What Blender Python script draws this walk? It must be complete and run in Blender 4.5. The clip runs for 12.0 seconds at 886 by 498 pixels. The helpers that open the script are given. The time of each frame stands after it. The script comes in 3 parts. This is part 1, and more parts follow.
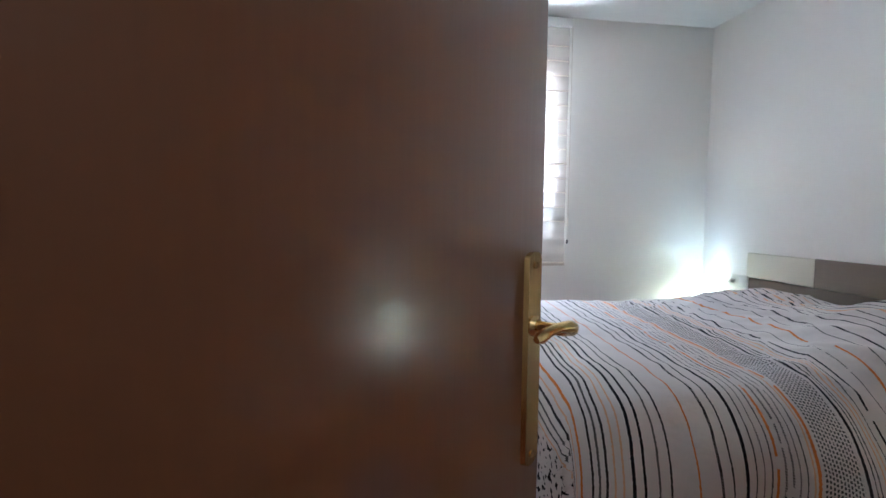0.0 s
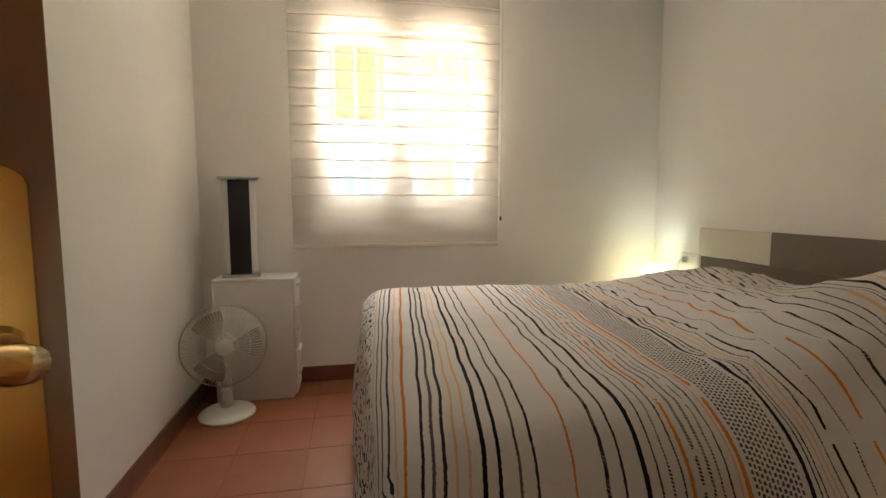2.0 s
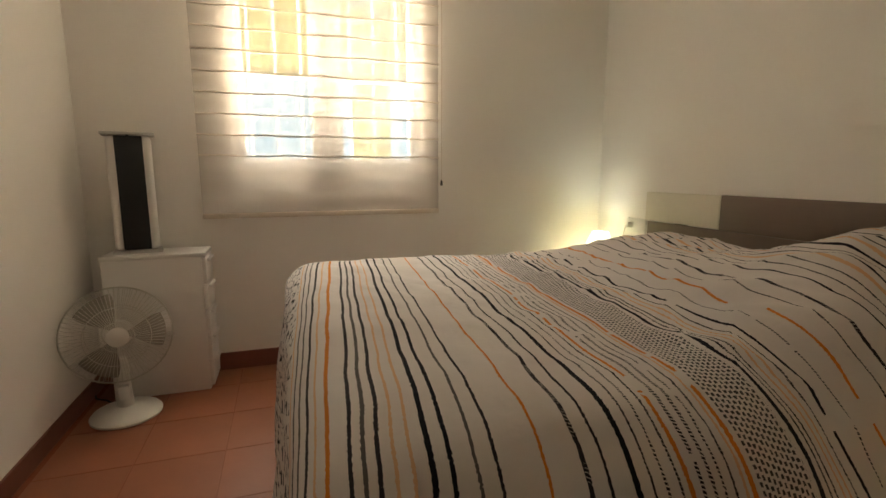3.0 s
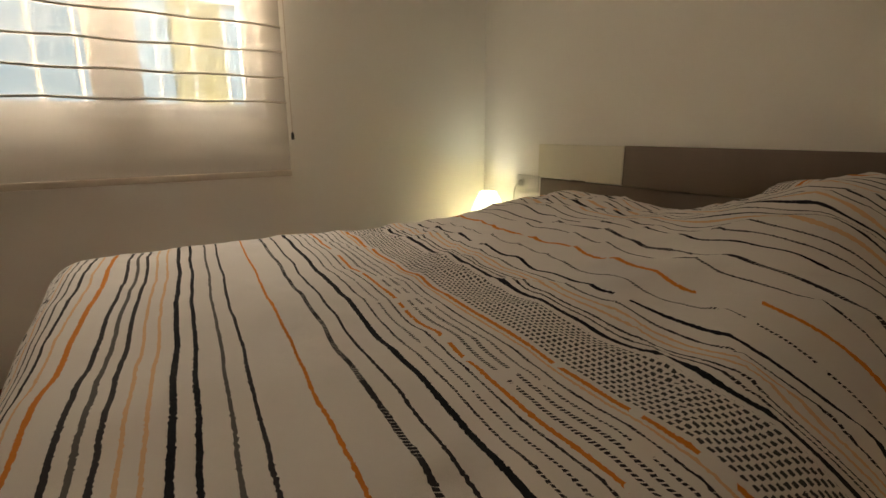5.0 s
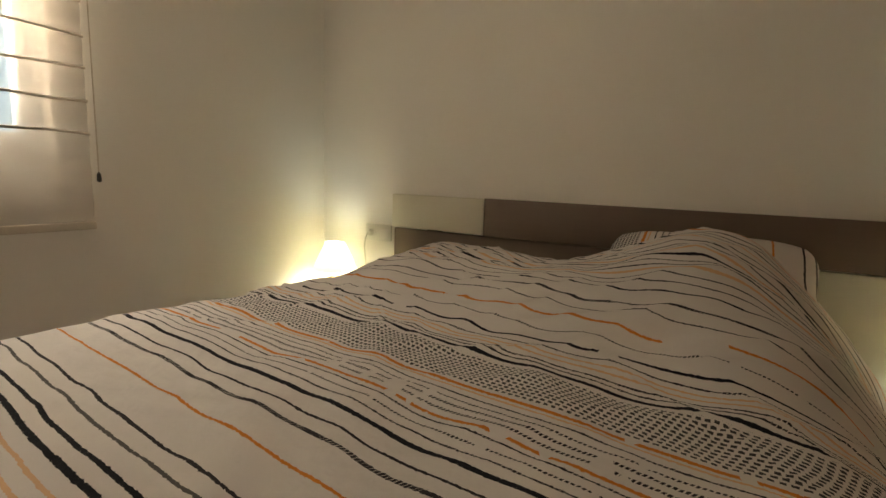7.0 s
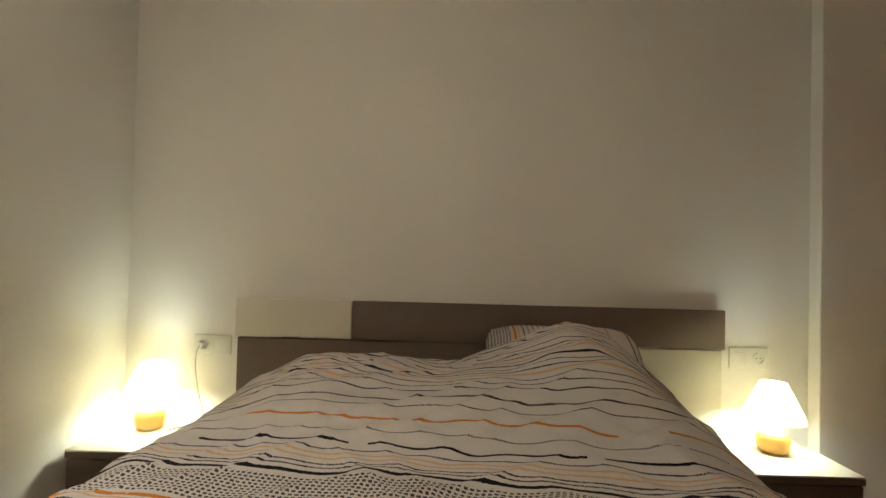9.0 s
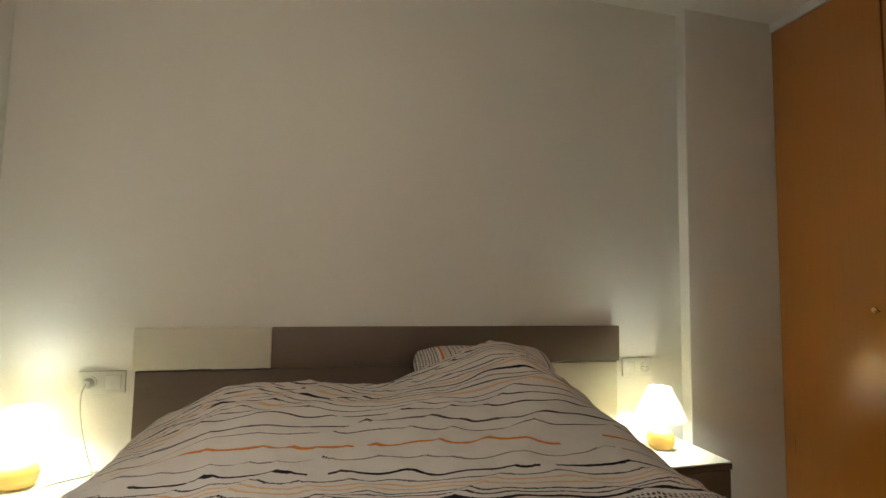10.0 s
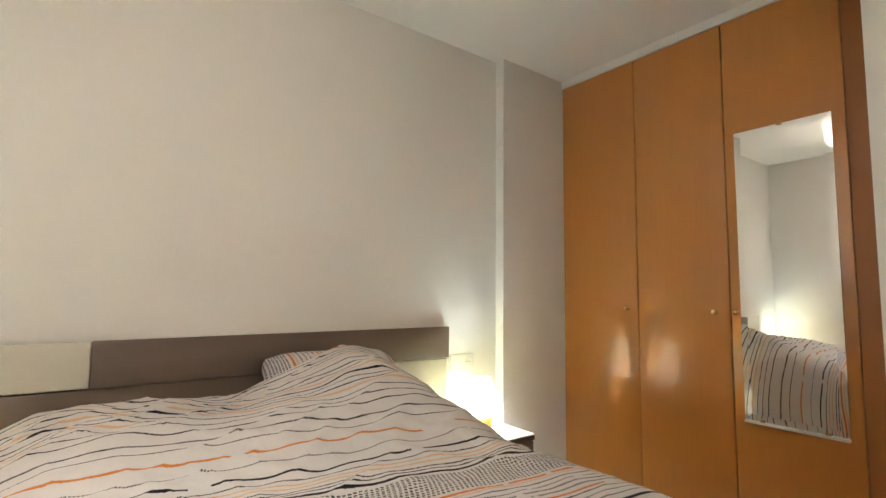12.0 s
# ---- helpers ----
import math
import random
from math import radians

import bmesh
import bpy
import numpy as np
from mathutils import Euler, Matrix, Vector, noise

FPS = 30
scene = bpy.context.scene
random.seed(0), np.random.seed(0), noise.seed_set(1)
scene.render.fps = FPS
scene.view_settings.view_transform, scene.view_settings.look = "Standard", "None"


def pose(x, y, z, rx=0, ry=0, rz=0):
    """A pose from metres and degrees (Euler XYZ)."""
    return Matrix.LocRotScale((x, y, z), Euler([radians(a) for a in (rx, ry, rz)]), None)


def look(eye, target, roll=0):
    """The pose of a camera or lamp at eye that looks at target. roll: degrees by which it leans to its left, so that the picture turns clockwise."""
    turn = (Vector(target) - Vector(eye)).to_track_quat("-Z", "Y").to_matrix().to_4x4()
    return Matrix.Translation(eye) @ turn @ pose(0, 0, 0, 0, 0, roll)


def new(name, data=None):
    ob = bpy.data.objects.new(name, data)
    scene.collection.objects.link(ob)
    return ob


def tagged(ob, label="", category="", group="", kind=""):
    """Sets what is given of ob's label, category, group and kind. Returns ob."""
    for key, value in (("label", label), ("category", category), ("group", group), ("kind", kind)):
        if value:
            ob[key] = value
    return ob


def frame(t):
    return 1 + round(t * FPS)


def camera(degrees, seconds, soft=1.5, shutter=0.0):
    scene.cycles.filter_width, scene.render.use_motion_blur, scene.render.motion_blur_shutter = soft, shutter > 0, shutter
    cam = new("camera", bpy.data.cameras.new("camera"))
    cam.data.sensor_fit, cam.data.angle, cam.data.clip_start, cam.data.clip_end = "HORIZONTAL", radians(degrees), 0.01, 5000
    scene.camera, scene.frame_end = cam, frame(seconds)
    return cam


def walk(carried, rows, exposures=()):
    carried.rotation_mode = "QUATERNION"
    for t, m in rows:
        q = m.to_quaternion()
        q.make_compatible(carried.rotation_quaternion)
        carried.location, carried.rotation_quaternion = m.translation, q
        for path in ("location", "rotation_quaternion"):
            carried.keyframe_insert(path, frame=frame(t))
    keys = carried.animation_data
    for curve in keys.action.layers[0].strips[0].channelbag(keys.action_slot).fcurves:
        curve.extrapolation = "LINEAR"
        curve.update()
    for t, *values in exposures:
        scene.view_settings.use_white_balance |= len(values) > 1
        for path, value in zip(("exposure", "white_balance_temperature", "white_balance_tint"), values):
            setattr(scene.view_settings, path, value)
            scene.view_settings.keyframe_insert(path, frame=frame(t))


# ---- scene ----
cam = camera(85.3, 12.0, soft=1.5)
PATH = [
    (0, (1.232, 4.745, 1.16), (1.519, 6.719, 1.022), 0.6),
    (0.5, (1.412, 4.734, 1.143), (1.629, 6.721, 1.024), -0.3),
    (1, (1.547, 4.845, 1.112), (1.76, 6.83, 0.986), 0.0),
    (1.5, (1.634, 4.952, 1.085), (1.899, 6.93, 0.948), 0.0),
    (2, (1.68, 5.11, 1.085), (2.044, 7.029, 0.896), -0.0),
    (2.5, (1.669, 5.215, 1.058), (2.191, 7.131, 0.82), 0.0),
    (3, (1.735, 5.356, 1.045), (2.351, 7.233, 0.731), -0.0),
    (5, (1.957, 5.82, 1.007), (3.017, 7.447, 0.528), -0.4),
    (5.5, (1.922, 5.915, 1.035), (3.16, 7.409, 0.548), 0.3),
    (6, (1.846, 6.021, 1.034), (3.277, 7.342, 0.579), 1.2),
    (6.5, (1.783, 6.11, 1.045), (3.371, 7.261, 0.654), 1.9),
    (7, (1.769, 6.195, 1.029), (3.485, 7.179, 0.731), 2.0),
    (9, (1.645, 6.697, 1.127), (3.644, 6.708, 1.168), 1.5),
    (9.5, (1.628, 6.823, 1.108), (3.609, 6.58, 1.236), 1.2),
    (10, (1.627, 6.886, 1.123), (3.565, 6.413, 1.269), 1.0),
    (10.5, (1.607, 6.892, 1.112), (3.488, 6.229, 1.264), 0.9),
    (11, (1.594, 6.966, 1.109), (3.385, 6.089, 1.262), 0.9),
    (11.5, (1.614, 7.048, 1.13), (3.293, 5.974, 1.29), 1.1),
    (12, (1.578, 7.113, 1.128), (3.18, 5.928, 1.305), 0.7),
]
EXPOSURES = [
    (0.0, 1.9, 4900, 8), (0.6, 1.35, 5300, 8), (1.0, 1.15, 6000, 8), (1.6, 1.3, 6900, 8), (2.0, 1.4, 7300, 8), (2.5, 1.3, 7800, 9), (5.0, 0.7, 8500, 10),
    (7.0, 0.75, 8500, 9), (9.5, 1.05, 7500, 6), (10.5, 1.3, 7200, 7), (11.2, 1.92, 6900, 7), (12.0, 2.18, 6650, 8),
]
walk(cam, [(t, look(eye, target, roll)) for t, eye, target, roll in PATH], EXPOSURES)

# ---- world and lights ----
world = bpy.data.worlds.new("world")
scene.world = world
world.use_nodes = True
wn = world.node_tree
sky = wn.nodes.new("ShaderNodeTexSky")
sky.sky_type, sky.sun_disc = "NISHITA", False
sky.sun_elevation, sky.sun_rotation = radians(74), radians(95)
wn.links.new(sky.outputs[0], wn.nodes["Background"].inputs[0])
wn.nodes["Background"].inputs[1].default_value = 0.05
sun = new("sun", bpy.data.lights.new("sun", "SUN"))
sun.data.energy, sun.data.angle, sun.data.color = 2.0, radians(0.5), (1.0, 0.95, 0.88)
# the sun stands high over the end of the house and lights the paving outside
sun.matrix_world = look((7.0, 8.3, 12.0), (3.5, 8.6, 0.0))

LAMP_WATTS = 3.4
LAMP_COLOUR = (0.80, 0.96, 1.0)
HALL_FILL_WATTS = 0.9
WINDOW_WATTS = 30.0
YARD_WATTS = 100.0


def lamp_light(x, y, z):
    ob = new("bulb_light", bpy.data.lights.new("bulb_light", "POINT"))
    ob.data.energy, ob.data.color, ob.data.shadow_soft_size = LAMP_WATTS, LAMP_COLOUR, 0.05
    ob.location = (x, y, z)


LAMP_A = (3.585, 7.865)
LAMP_B = (3.515, 5.42)
TABLE_TOP = 0.42
for lx, ly in (LAMP_A, LAMP_B):
    lamp_light(lx, ly, TABLE_TOP + 0.18)

day = new("window_daylight", bpy.data.lights.new("window_daylight", "AREA"))
day.data.shape, day.data.size, day.data.size_y = "RECTANGLE", 0.95, 0.95
day.data.energy, day.data.color = WINDOW_WATTS, (0.92, 0.96, 1.0)
day.data.spread = radians(85)
day.matrix_world = look((2.0, 8.75, 2.72), (2.0, 7.2, 0.9))

# added lamp below the sill, for sunlight off the pale paving onto the ceiling
yard = new("yard_bounce_fill", bpy.data.lights.new("yard_bounce_fill", "AREA"))
yard.data.shape, yard.data.size, yard.data.size_y = "RECTANGLE", 1.3, 0.8
yard.data.energy, yard.data.color = YARD_WATTS, (1.0, 0.93, 0.85)
yard.data.spread = radians(85)
yard.matrix_world = look((2.0, 9.05, 0.30), (2.0, 8.05, 1.55))

# unseen fill lamp added in the hall to brighten the open door
hall = new("hall_fill", bpy.data.lights.new("hall_fill", "AREA"))
hall.data.shape, hall.data.size, hall.data.size_y = "RECTANGLE", 0.5, 0.5
hall.data.energy, hall.data.color = HALL_FILL_WATTS, (1.0, 0.88, 0.74)
hall.matrix_world = look((1.3, 3.7, 2.45), (1.5, 4.2, 0.0))


# ---- materials ----
class Nodes:
    """A material with its nodes, built step by step."""

    def __init__(self, name):
        self.mat = bpy.data.materials.new(name)
        self.mat.use_nodes = True
        self.tree = self.mat.node_tree
        self.bsdf = self.tree.nodes["Principled BSDF"]
        self.out = self.tree.nodes["Material Output"]

    def add(self, kind, **values):
        node = self.tree.nodes.new(kind)
        for key, value in values.items():
            if key == "op":
                node.operation = value
            else:
                node.inputs[key.replace("_", " ")].default_value = value
        return node

    def link(self, a, b):
        self.tree.links.new(a, b)

    def math(self, op, a, b=None, c=None):
        node = self.add("ShaderNodeMath", op=op)
        for i, v in enumerate((a, b, c)):
            if v is None:
                continue
            if isinstance(v, (int, float)):
                node.inputs[i].default_value = v
            else:
                self.link(v, node.inputs[i])
        return node.outputs[0]

    def mix(self, fac, a, b):
        node = self.tree.nodes.new("ShaderNodeMix")
        node.data_type = "RGBA"
        for socket, v in ((node.inputs[0], fac), (node.inputs[6], a), (node.inputs[7], b)):
            if isinstance(v, (int, float)):
                socket.default_value = v
            elif isinstance(v, tuple):
                socket.default_value = (*v, 1.0)
            else:
                self.link(v, socket)
        return node.outputs[2]

    def noise(self, scale, stretch=(1, 1, 1), detail=3.0, uv=""):
        coord = self.tree.nodes.new("ShaderNodeTexCoord" if not uv else "ShaderNodeUVMap")
        mapping = self.tree.nodes.new("ShaderNodeMapping")
        mapping.inputs["Scale"].default_value = stretch
        self.link(coord.outputs["Object"] if not uv else coord.outputs[0], mapping.inputs[0])
        tex = self.add("ShaderNodeTexNoise", Scale=scale, Detail=detail)
        self.link(mapping.outputs[0], tex.inputs["Vector"])
        return tex.outputs[0]

    def bump(self, height, strength, distance=0.01):
        node = self.add("ShaderNodeBump", Strength=strength, Distance=distance)
        self.link(height, node.inputs["Height"])
        self.link(node.outputs[0], self.bsdf.inputs["Normal"])

    def ranged(self, value, low, high):
        node = self.add("ShaderNodeMapRange", To_Min=low, To_Max=high)
        self.link(value, node.inputs[0])
        return node.outputs[0]


def plain(name, colour, rough=0.5, metal=0.0, vary=0.08, scale=6.0, stretch=(1, 1, 1), bump=0.0, bump_scale=120.0, per_object=0.0):
    """Colour with cloudy variation, a fine grain in the gloss and a small relief."""
    n = Nodes(name)
    dark = tuple(c * (1 - vary) for c in colour)
    light = tuple(min(1.0, c * (1 + vary)) for c in colour)
    base = n.mix(n.noise(scale, stretch), dark, light)
    if per_object:
        info = n.tree.nodes.new("ShaderNodeObjectInfo")
        hsv = n.add("ShaderNodeHueSaturation")
        n.link(n.ranged(info.outputs["Random"], 1 - per_object, 1 + per_object), hsv.inputs["Value"])
        n.link(base, hsv.inputs["Color"])
        base = hsv.outputs[0]
    n.link(base, n.bsdf.inputs["Base Color"])
    n.link(n.ranged(n.noise(scale * 5, stretch), max(0.02, rough - 0.06), min(1.0, rough + 0.06)), n.bsdf.inputs["Roughness"])
    n.bsdf.inputs["Metallic"].default_value = metal
    if bump:
        n.bump(n.noise(bump_scale, stretch), bump, 0.002)
    return n.mat


def wood(name, colour, rough=0.4, axis="z", contrast=0.18, coat=0.0):
    """Straight-grained veneer: long streaks, broad flames and fine pores."""
    n = Nodes(name)
    thin = {"z": (1, 1, 0.03), "y": (1, 0.03, 1), "x": (0.03, 1, 1)}[axis]
    broad = {"z": (1, 1, 0.12), "y": (1, 0.12, 1), "x": (0.12, 1, 1)}[axis]
    a = n.mix(n.noise(90, thin, 4.0), tuple(c * (1 - contrast) for c in colour), tuple(c * (1 + contrast) for c in colour))
    b = n.mix(n.noise(7, broad, 3.0), tuple(c * (1 - contrast) for c in colour), tuple(c * (1 + contrast) for c in colour))
    n.link(n.mix(0.5, a, b), n.bsdf.inputs["Base Color"])
    n.link(n.ranged(n.noise(60, thin), rough - 0.05, rough + 0.05), n.bsdf.inputs["Roughness"])
    n.bsdf.inputs["Coat Weight"].default_value = coat
    n.bsdf.inputs["Coat Roughness"].default_value = 0.14
    n.bump(n.noise(160, thin), 0.12, 0.001)
    return n.mat


M_WALL = plain("wall_paint", (0.84, 0.81, 0.76), 0.75, vary=0.025, scale=1.6, bump=0.25, bump_scale=70)
M_CEIL = plain("ceiling_paint", (0.82, 0.80, 0.76), 0.85, vary=0.02, scale=1.5, bump=0.2, bump_scale=70)
M_TILE = plain("terracotta", (0.30, 0.105, 0.052), 0.42, vary=0.22, scale=4.5, bump=0.15, bump_scale=60, per_object=0.10)
M_GROUT = plain("grout", (0.26, 0.09, 0.046), 0.9, vary=0.15, scale=30)
M_SKIRT = plain("skirting_tile", (0.20, 0.07, 0.045), 0.35, vary=0.15, scale=8, bump=0.1)
M_DOOR = wood("door_veneer", (0.25, 0.093, 0.030), 0.32, contrast=0.14, coat=0.6)
M_WARD = wood("wardrobe_veneer", (0.54, 0.215, 0.045), 0.30, contrast=0.14, coat=0.6)
M_WARD_DARK = wood("wardrobe_frame_veneer", (0.33, 0.12, 0.032), 0.35, contrast=0.10, coat=0.2)
M_BROWN = wood("taupe_laminate", (0.155, 0.108, 0.082), 0.5, axis="y", contrast=0.16)
M_CREAM = plain("cream_laminate", (0.70, 0.66, 0.55), 0.45, vary=0.02, scale=3)
M_WHITE = plain("white_lacquer", (0.78, 0.76, 0.73), 0.4, vary=0.02, scale=5, bump=0.03)
M_PLASTIC = plain("white_plastic", (0.76, 0.75, 0.70), 0.35, vary=0.02, scale=8)
M_FRAME = plain("window_lacquer", (0.80, 0.80, 0.80), 0.4, vary=0.02, scale=5)
M_BRASS = plain("brass", (0.78, 0.55, 0.24), 0.22, 1.0, vary=0.08, scale=25)
M_BRASS_DARK = plain("aged_brass", (0.50, 0.28, 0.10), 0.32, 1.0, vary=0.2, scale=30)
M_STEEL = plain("brushed_steel", (0.55, 0.54, 0.52), 0.3, 1.0, vary=0.05, scale=20)
M_BLACK = plain("black_mesh", (0.012, 0.012, 0.014), 0.55, vary=0.3, scale=200, bump=0.3, bump_scale=400)
M_DARK = plain("dark_hole", (0.02, 0.018, 0.016), 0.6, vary=0.2)
M_CERAMIC = plain("ochre_ceramic", (0.80, 0.46, 0.14), 0.25, vary=0.08, scale=20)
M_GRILLE = plain("grille_iron", (0.45, 0.45, 0.43), 0.5, vary=0.15, scale=20)
M_YELLOW = plain("yellow_render", (0.38, 0.36, 0.16), 0.8, vary=0.06, scale=3)
M_GROUND = plain("yard_ground", (0.42, 0.40, 0.36), 0.9, vary=0.2, scale=1.2)
M_MATTRESS = plain("mattress_cloth", (0.66, 0.63, 0.57), 0.9, vary=0.04, scale=20, bump=0.3)
M_CABLE = plain("white_cable", (0.72, 0.70, 0.64), 0.4, vary=0.02)


def glass(name, tint=(1, 1, 1), alpha=0.0, rough=0.02):
    n = Nodes(name)
    clear = n.add("ShaderNodeBsdfTransparent")
    clear.inputs[0].default_value = (*tint, 1)
    shine = n.add("ShaderNodeBsdfGlossy", Roughness=rough)
    fresnel = n.add("ShaderNodeFresnel", IOR=1.45)
    mix = n.tree.nodes.new("ShaderNodeMixShader")
    n.link(fresnel.outputs[0], mix.inputs[0])
    n.link(clear.outputs[0], mix.inputs[1])
    n.link(shine.outputs[0], mix.inputs[2])
    n.link(mix.outputs[0], n.out.inputs[0])
    return n.mat


def sheer(name, colour, through_share, see_share, weave=900):
    """Thin cloth: some of it is open weave, some scatters light through, the rest reflects."""
    n = Nodes(name)
    clear = n.add("ShaderNodeBsdfTransparent")
    back = n.add("ShaderNodeBsdfTranslucent")
    front = n.add("ShaderNodeBsdfDiffuse")
    tone = n.mix(n.noise(weave, (1, 1, 0.3)), tuple(c * 0.92 for c in colour), colour)
    n.link(tone, back.inputs[0])
    n.link(tone, front.inputs[0])
    a = n.tree.nodes.new("ShaderNodeMixShader")
    a.inputs[0].default_value = through_share
    n.link(front.outputs[0], a.inputs[1])
    n.link(back.outputs[0], a.inputs[2])
    b = n.tree.nodes.new("ShaderNodeMixShader")
    b.inputs[0].default_value = see_share
    n.link(a.outputs[0], b.inputs[1])
    n.link(clear.outputs[0], b.inputs[2])
    n.link(b.outputs[0], n.out.inputs[0])
    return n.mat


M_PANE = glass("window_glass")
M_BLIND = sheer("blind_voile", (0.82, 0.76, 0.70), 0.006, 0.42)
M_POCKET = sheer("blind_stitching", (0.66, 0.60, 0.52), 0.04, 0.0)
M_SHADE = sheer("lamp_shade_cloth", (0.88, 0.80, 0.58), 0.19, 0.0)
M_BLADE = sheer("fan_blade_plastic", (0.45, 0.42, 0.36), 0.4, 0.35)
M_MIRROR = plain("mirror_silver", (0.90, 0.91, 0.90), 0.02, 1.0, vary=0.01)
M_MIRROR.node_tree.nodes["Principled BSDF"].inputs["Roughness"].links[0].from_node.inputs["To Min"].default_value = 0.0
M_MIRROR.node_tree.nodes["Principled BSDF"].inputs["Roughness"].links[0].from_node.inputs["To Max"].default_value = 0.015
M_BULB = Nodes("glowing_bulb").mat
M_BULB.node_tree.nodes["Principled BSDF"].inputs["Emission Color"].default_value = (1.0, 0.86, 0.6, 1)
M_BULB.node_tree.nodes["Principled BSDF"].inputs["Emission Strength"].default_value = 5.0

M_BULB.cycles.emission_sampling = "NONE"
# printed stripes of the bed linen: place along the bed, width, colour, how broken the print is
INK = {"k": (0.008, 0.007, 0.010), "d": (0.030, 0.025, 0.027), "g": (0.10, 0.09, 0.085), "o": (0.62, 0.20, 0.030), "p": (0.66, 0.40, 0.24)}
STRIPES = """1.708 6 p 0|1.726 7 g 0|1.746 6 g 0|1.768 7 d 0|1.788 6 p 0|1.814 10 o 0|1.855 8 d 0|1.876 7 g 0|1.898 8 d 0
1.920 7 p 0|1.943 6 p 0|1.970 11 k 0|1.998 8 k 0|2.034 7 g 0|2.064 5 d 0|2.134 8 o 0|2.197 7 d 2|2.232 6 d 0|2.273 10 k 0
2.302 6 d 2|2.325 6 d 3|2.346 6 d 2|2.364 8 o 1|2.385 7 d 3|2.404 6 d 3|2.422 6 d 3|2.441 6 d 2|2.457 6 p 0|2.474 10 o 1
2.612 8 k 0|2.630 4 d 2|2.645 4 d 2|2.660 5 p 0|2.676 5 p 0|2.692 4 d 2|2.722 8 k 4|2.775 5 d 3|2.830 8 o 4|2.888 6 d 2|2.935 6 d 2
3.000 8 k 0|3.035 5 d 2|3.065 5 d 2|3.094 5 p 0|3.116 5 d 0|3.140 5 d 2|3.170 6 k 0|3.200 6 p 0|3.230 5 d 0|3.262 6 k 4
3.300 6 d 0|3.330 6 p 0|3.36 6 d 0|3.40 8 k 0|3.44 6 d 0|3.48 6 o 0|3.52 6 d 0"""
MESH_FROM, MESH_TO = 2.487, 2.600
FOOT_PRINT = 1.70


def linen(name):
    n = Nodes(name)
    uv = n.tree.nodes.new("ShaderNodeUVMap")
    uv.uv_map = "cloth"
    parts = n.tree.nodes.new("ShaderNodeSeparateXYZ")
    n.link(uv.outputs[0], parts.inputs[0])
    wob = n.noise(5.0, (1, 1, 1), 2.0, "cloth")
    fine = n.noise(240.0, (1, 0.6, 1), 2.0, "cloth")
    u = n.math("ADD", parts.outputs[0], n.math("MULTIPLY", n.math("SUBTRACT", wob, 0.5), 0.016))
    u = n.math("ADD", u, n.math("MULTIPLY", n.math("SUBTRACT", fine, 0.5), 0.006))
    v = parts.outputs[1]
    cloth = (0.65, 0.59, 0.56)
    colour = n.mix(n.noise(3.0, (1, 1, 1), 2.0, "cloth"), (0.61, 0.55, 0.52), (0.68, 0.62, 0.59))
    stripes = []
    for item in STRIPES.replace("\n", "|").split("|"):
        place, width, ink, broken = item.split()
        stripes.append((float(place), float(width) * (0.9 if float(place) < 2.6 else 1.05) / 1000, ink, int(broken)))
    # short slanted dashes that break up a print
    dash_wave = n.math("SINE", n.math("ADD", n.math("MULTIPLY", v, 900.0), n.math("MULTIPLY", u, 500.0)))
    patchy = n.noise(9.0, (1.0, 2.2, 1.0), 2.0, "cloth")
    masks = {0: None}
    masks[1] = n.math("GREATER_THAN", n.noise(6.0, (1.0, 2.0, 1.0), 2.0, "cloth"), 0.40)
    # a dashed print is wavy along its edge and breaks only now and then
    masks[2] = n.math("GREATER_THAN", n.math("ADD", dash_wave, n.math("MULTIPLY", patchy, 1.0)), -0.42)
    masks[3] = n.math("MULTIPLY", n.math("GREATER_THAN", dash_wave, -0.45), n.math("GREATER_THAN", patchy, 0.36))
    masks[4] = n.math("GREATER_THAN", n.noise(5.0, (0.6, 1.6, 1.0), 1.0, "cloth"), 0.40)
    for kind in range(5):
        chosen = [s for s in stripes if s[3] == kind]
        for start in range(0, len(chosen), 15):
            group = chosen[start:start + 15]
            low, high = group[0][0] - 0.05, group[-1][0] + 0.05
            ramp = n.tree.nodes.new("ShaderNodeValToRGB")
            ramp.color_ramp.interpolation = "CONSTANT"
            stops = []
            for place, width, ink, _ in group:
                stops.append(((place - width / 2 - low) / (high - low), (*INK[ink], 1)))
                stops.append(((place + width / 2 - low) / (high - low), (*cloth, 0)))
            e = ramp.color_ramp.elements
            e[0].position, e[0].color = 0.0, (*cloth, 0)
            e[1].position, e[1].color = stops[0]
            for place, c in stops[1:]:
                stop = e.new(place)
                stop.color = c
            n.link(n.math("DIVIDE", n.math("SUBTRACT", u, low), high - low), ramp.inputs[0])
            mask = ramp.outputs[1]
            if masks[kind] is not None:
                mask = n.math("MULTIPLY", mask, masks[kind])
            colour = n.mix(mask, colour, ramp.outputs[0])
    # band of small dark dashes in rows, thinner in some rows and uneven in length
    row_wave = n.math("SINE", n.math("MULTIPLY", u, 6.2832 / 0.0100))
    uneven = n.noise(60.0, (1, 1, 1), 2.0, "cloth")
    rows = n.math("GREATER_THAN", row_wave, n.ranged(uneven, -1.0, 0.5))
    step = n.math("MULTIPLY", n.math("FLOOR", n.math("ADD", n.math("DIVIDE", u, 0.0100), 0.25)), 1.9)
    dots = n.math("SINE", n.math("ADD", n.math("ADD", n.math("MULTIPLY", v, 6.2832 / 0.0125), step), n.math("MULTIPLY", wob, 9.0)))
    dots = n.math("GREATER_THAN", dots, n.ranged(uneven, 0.5, -1.2))
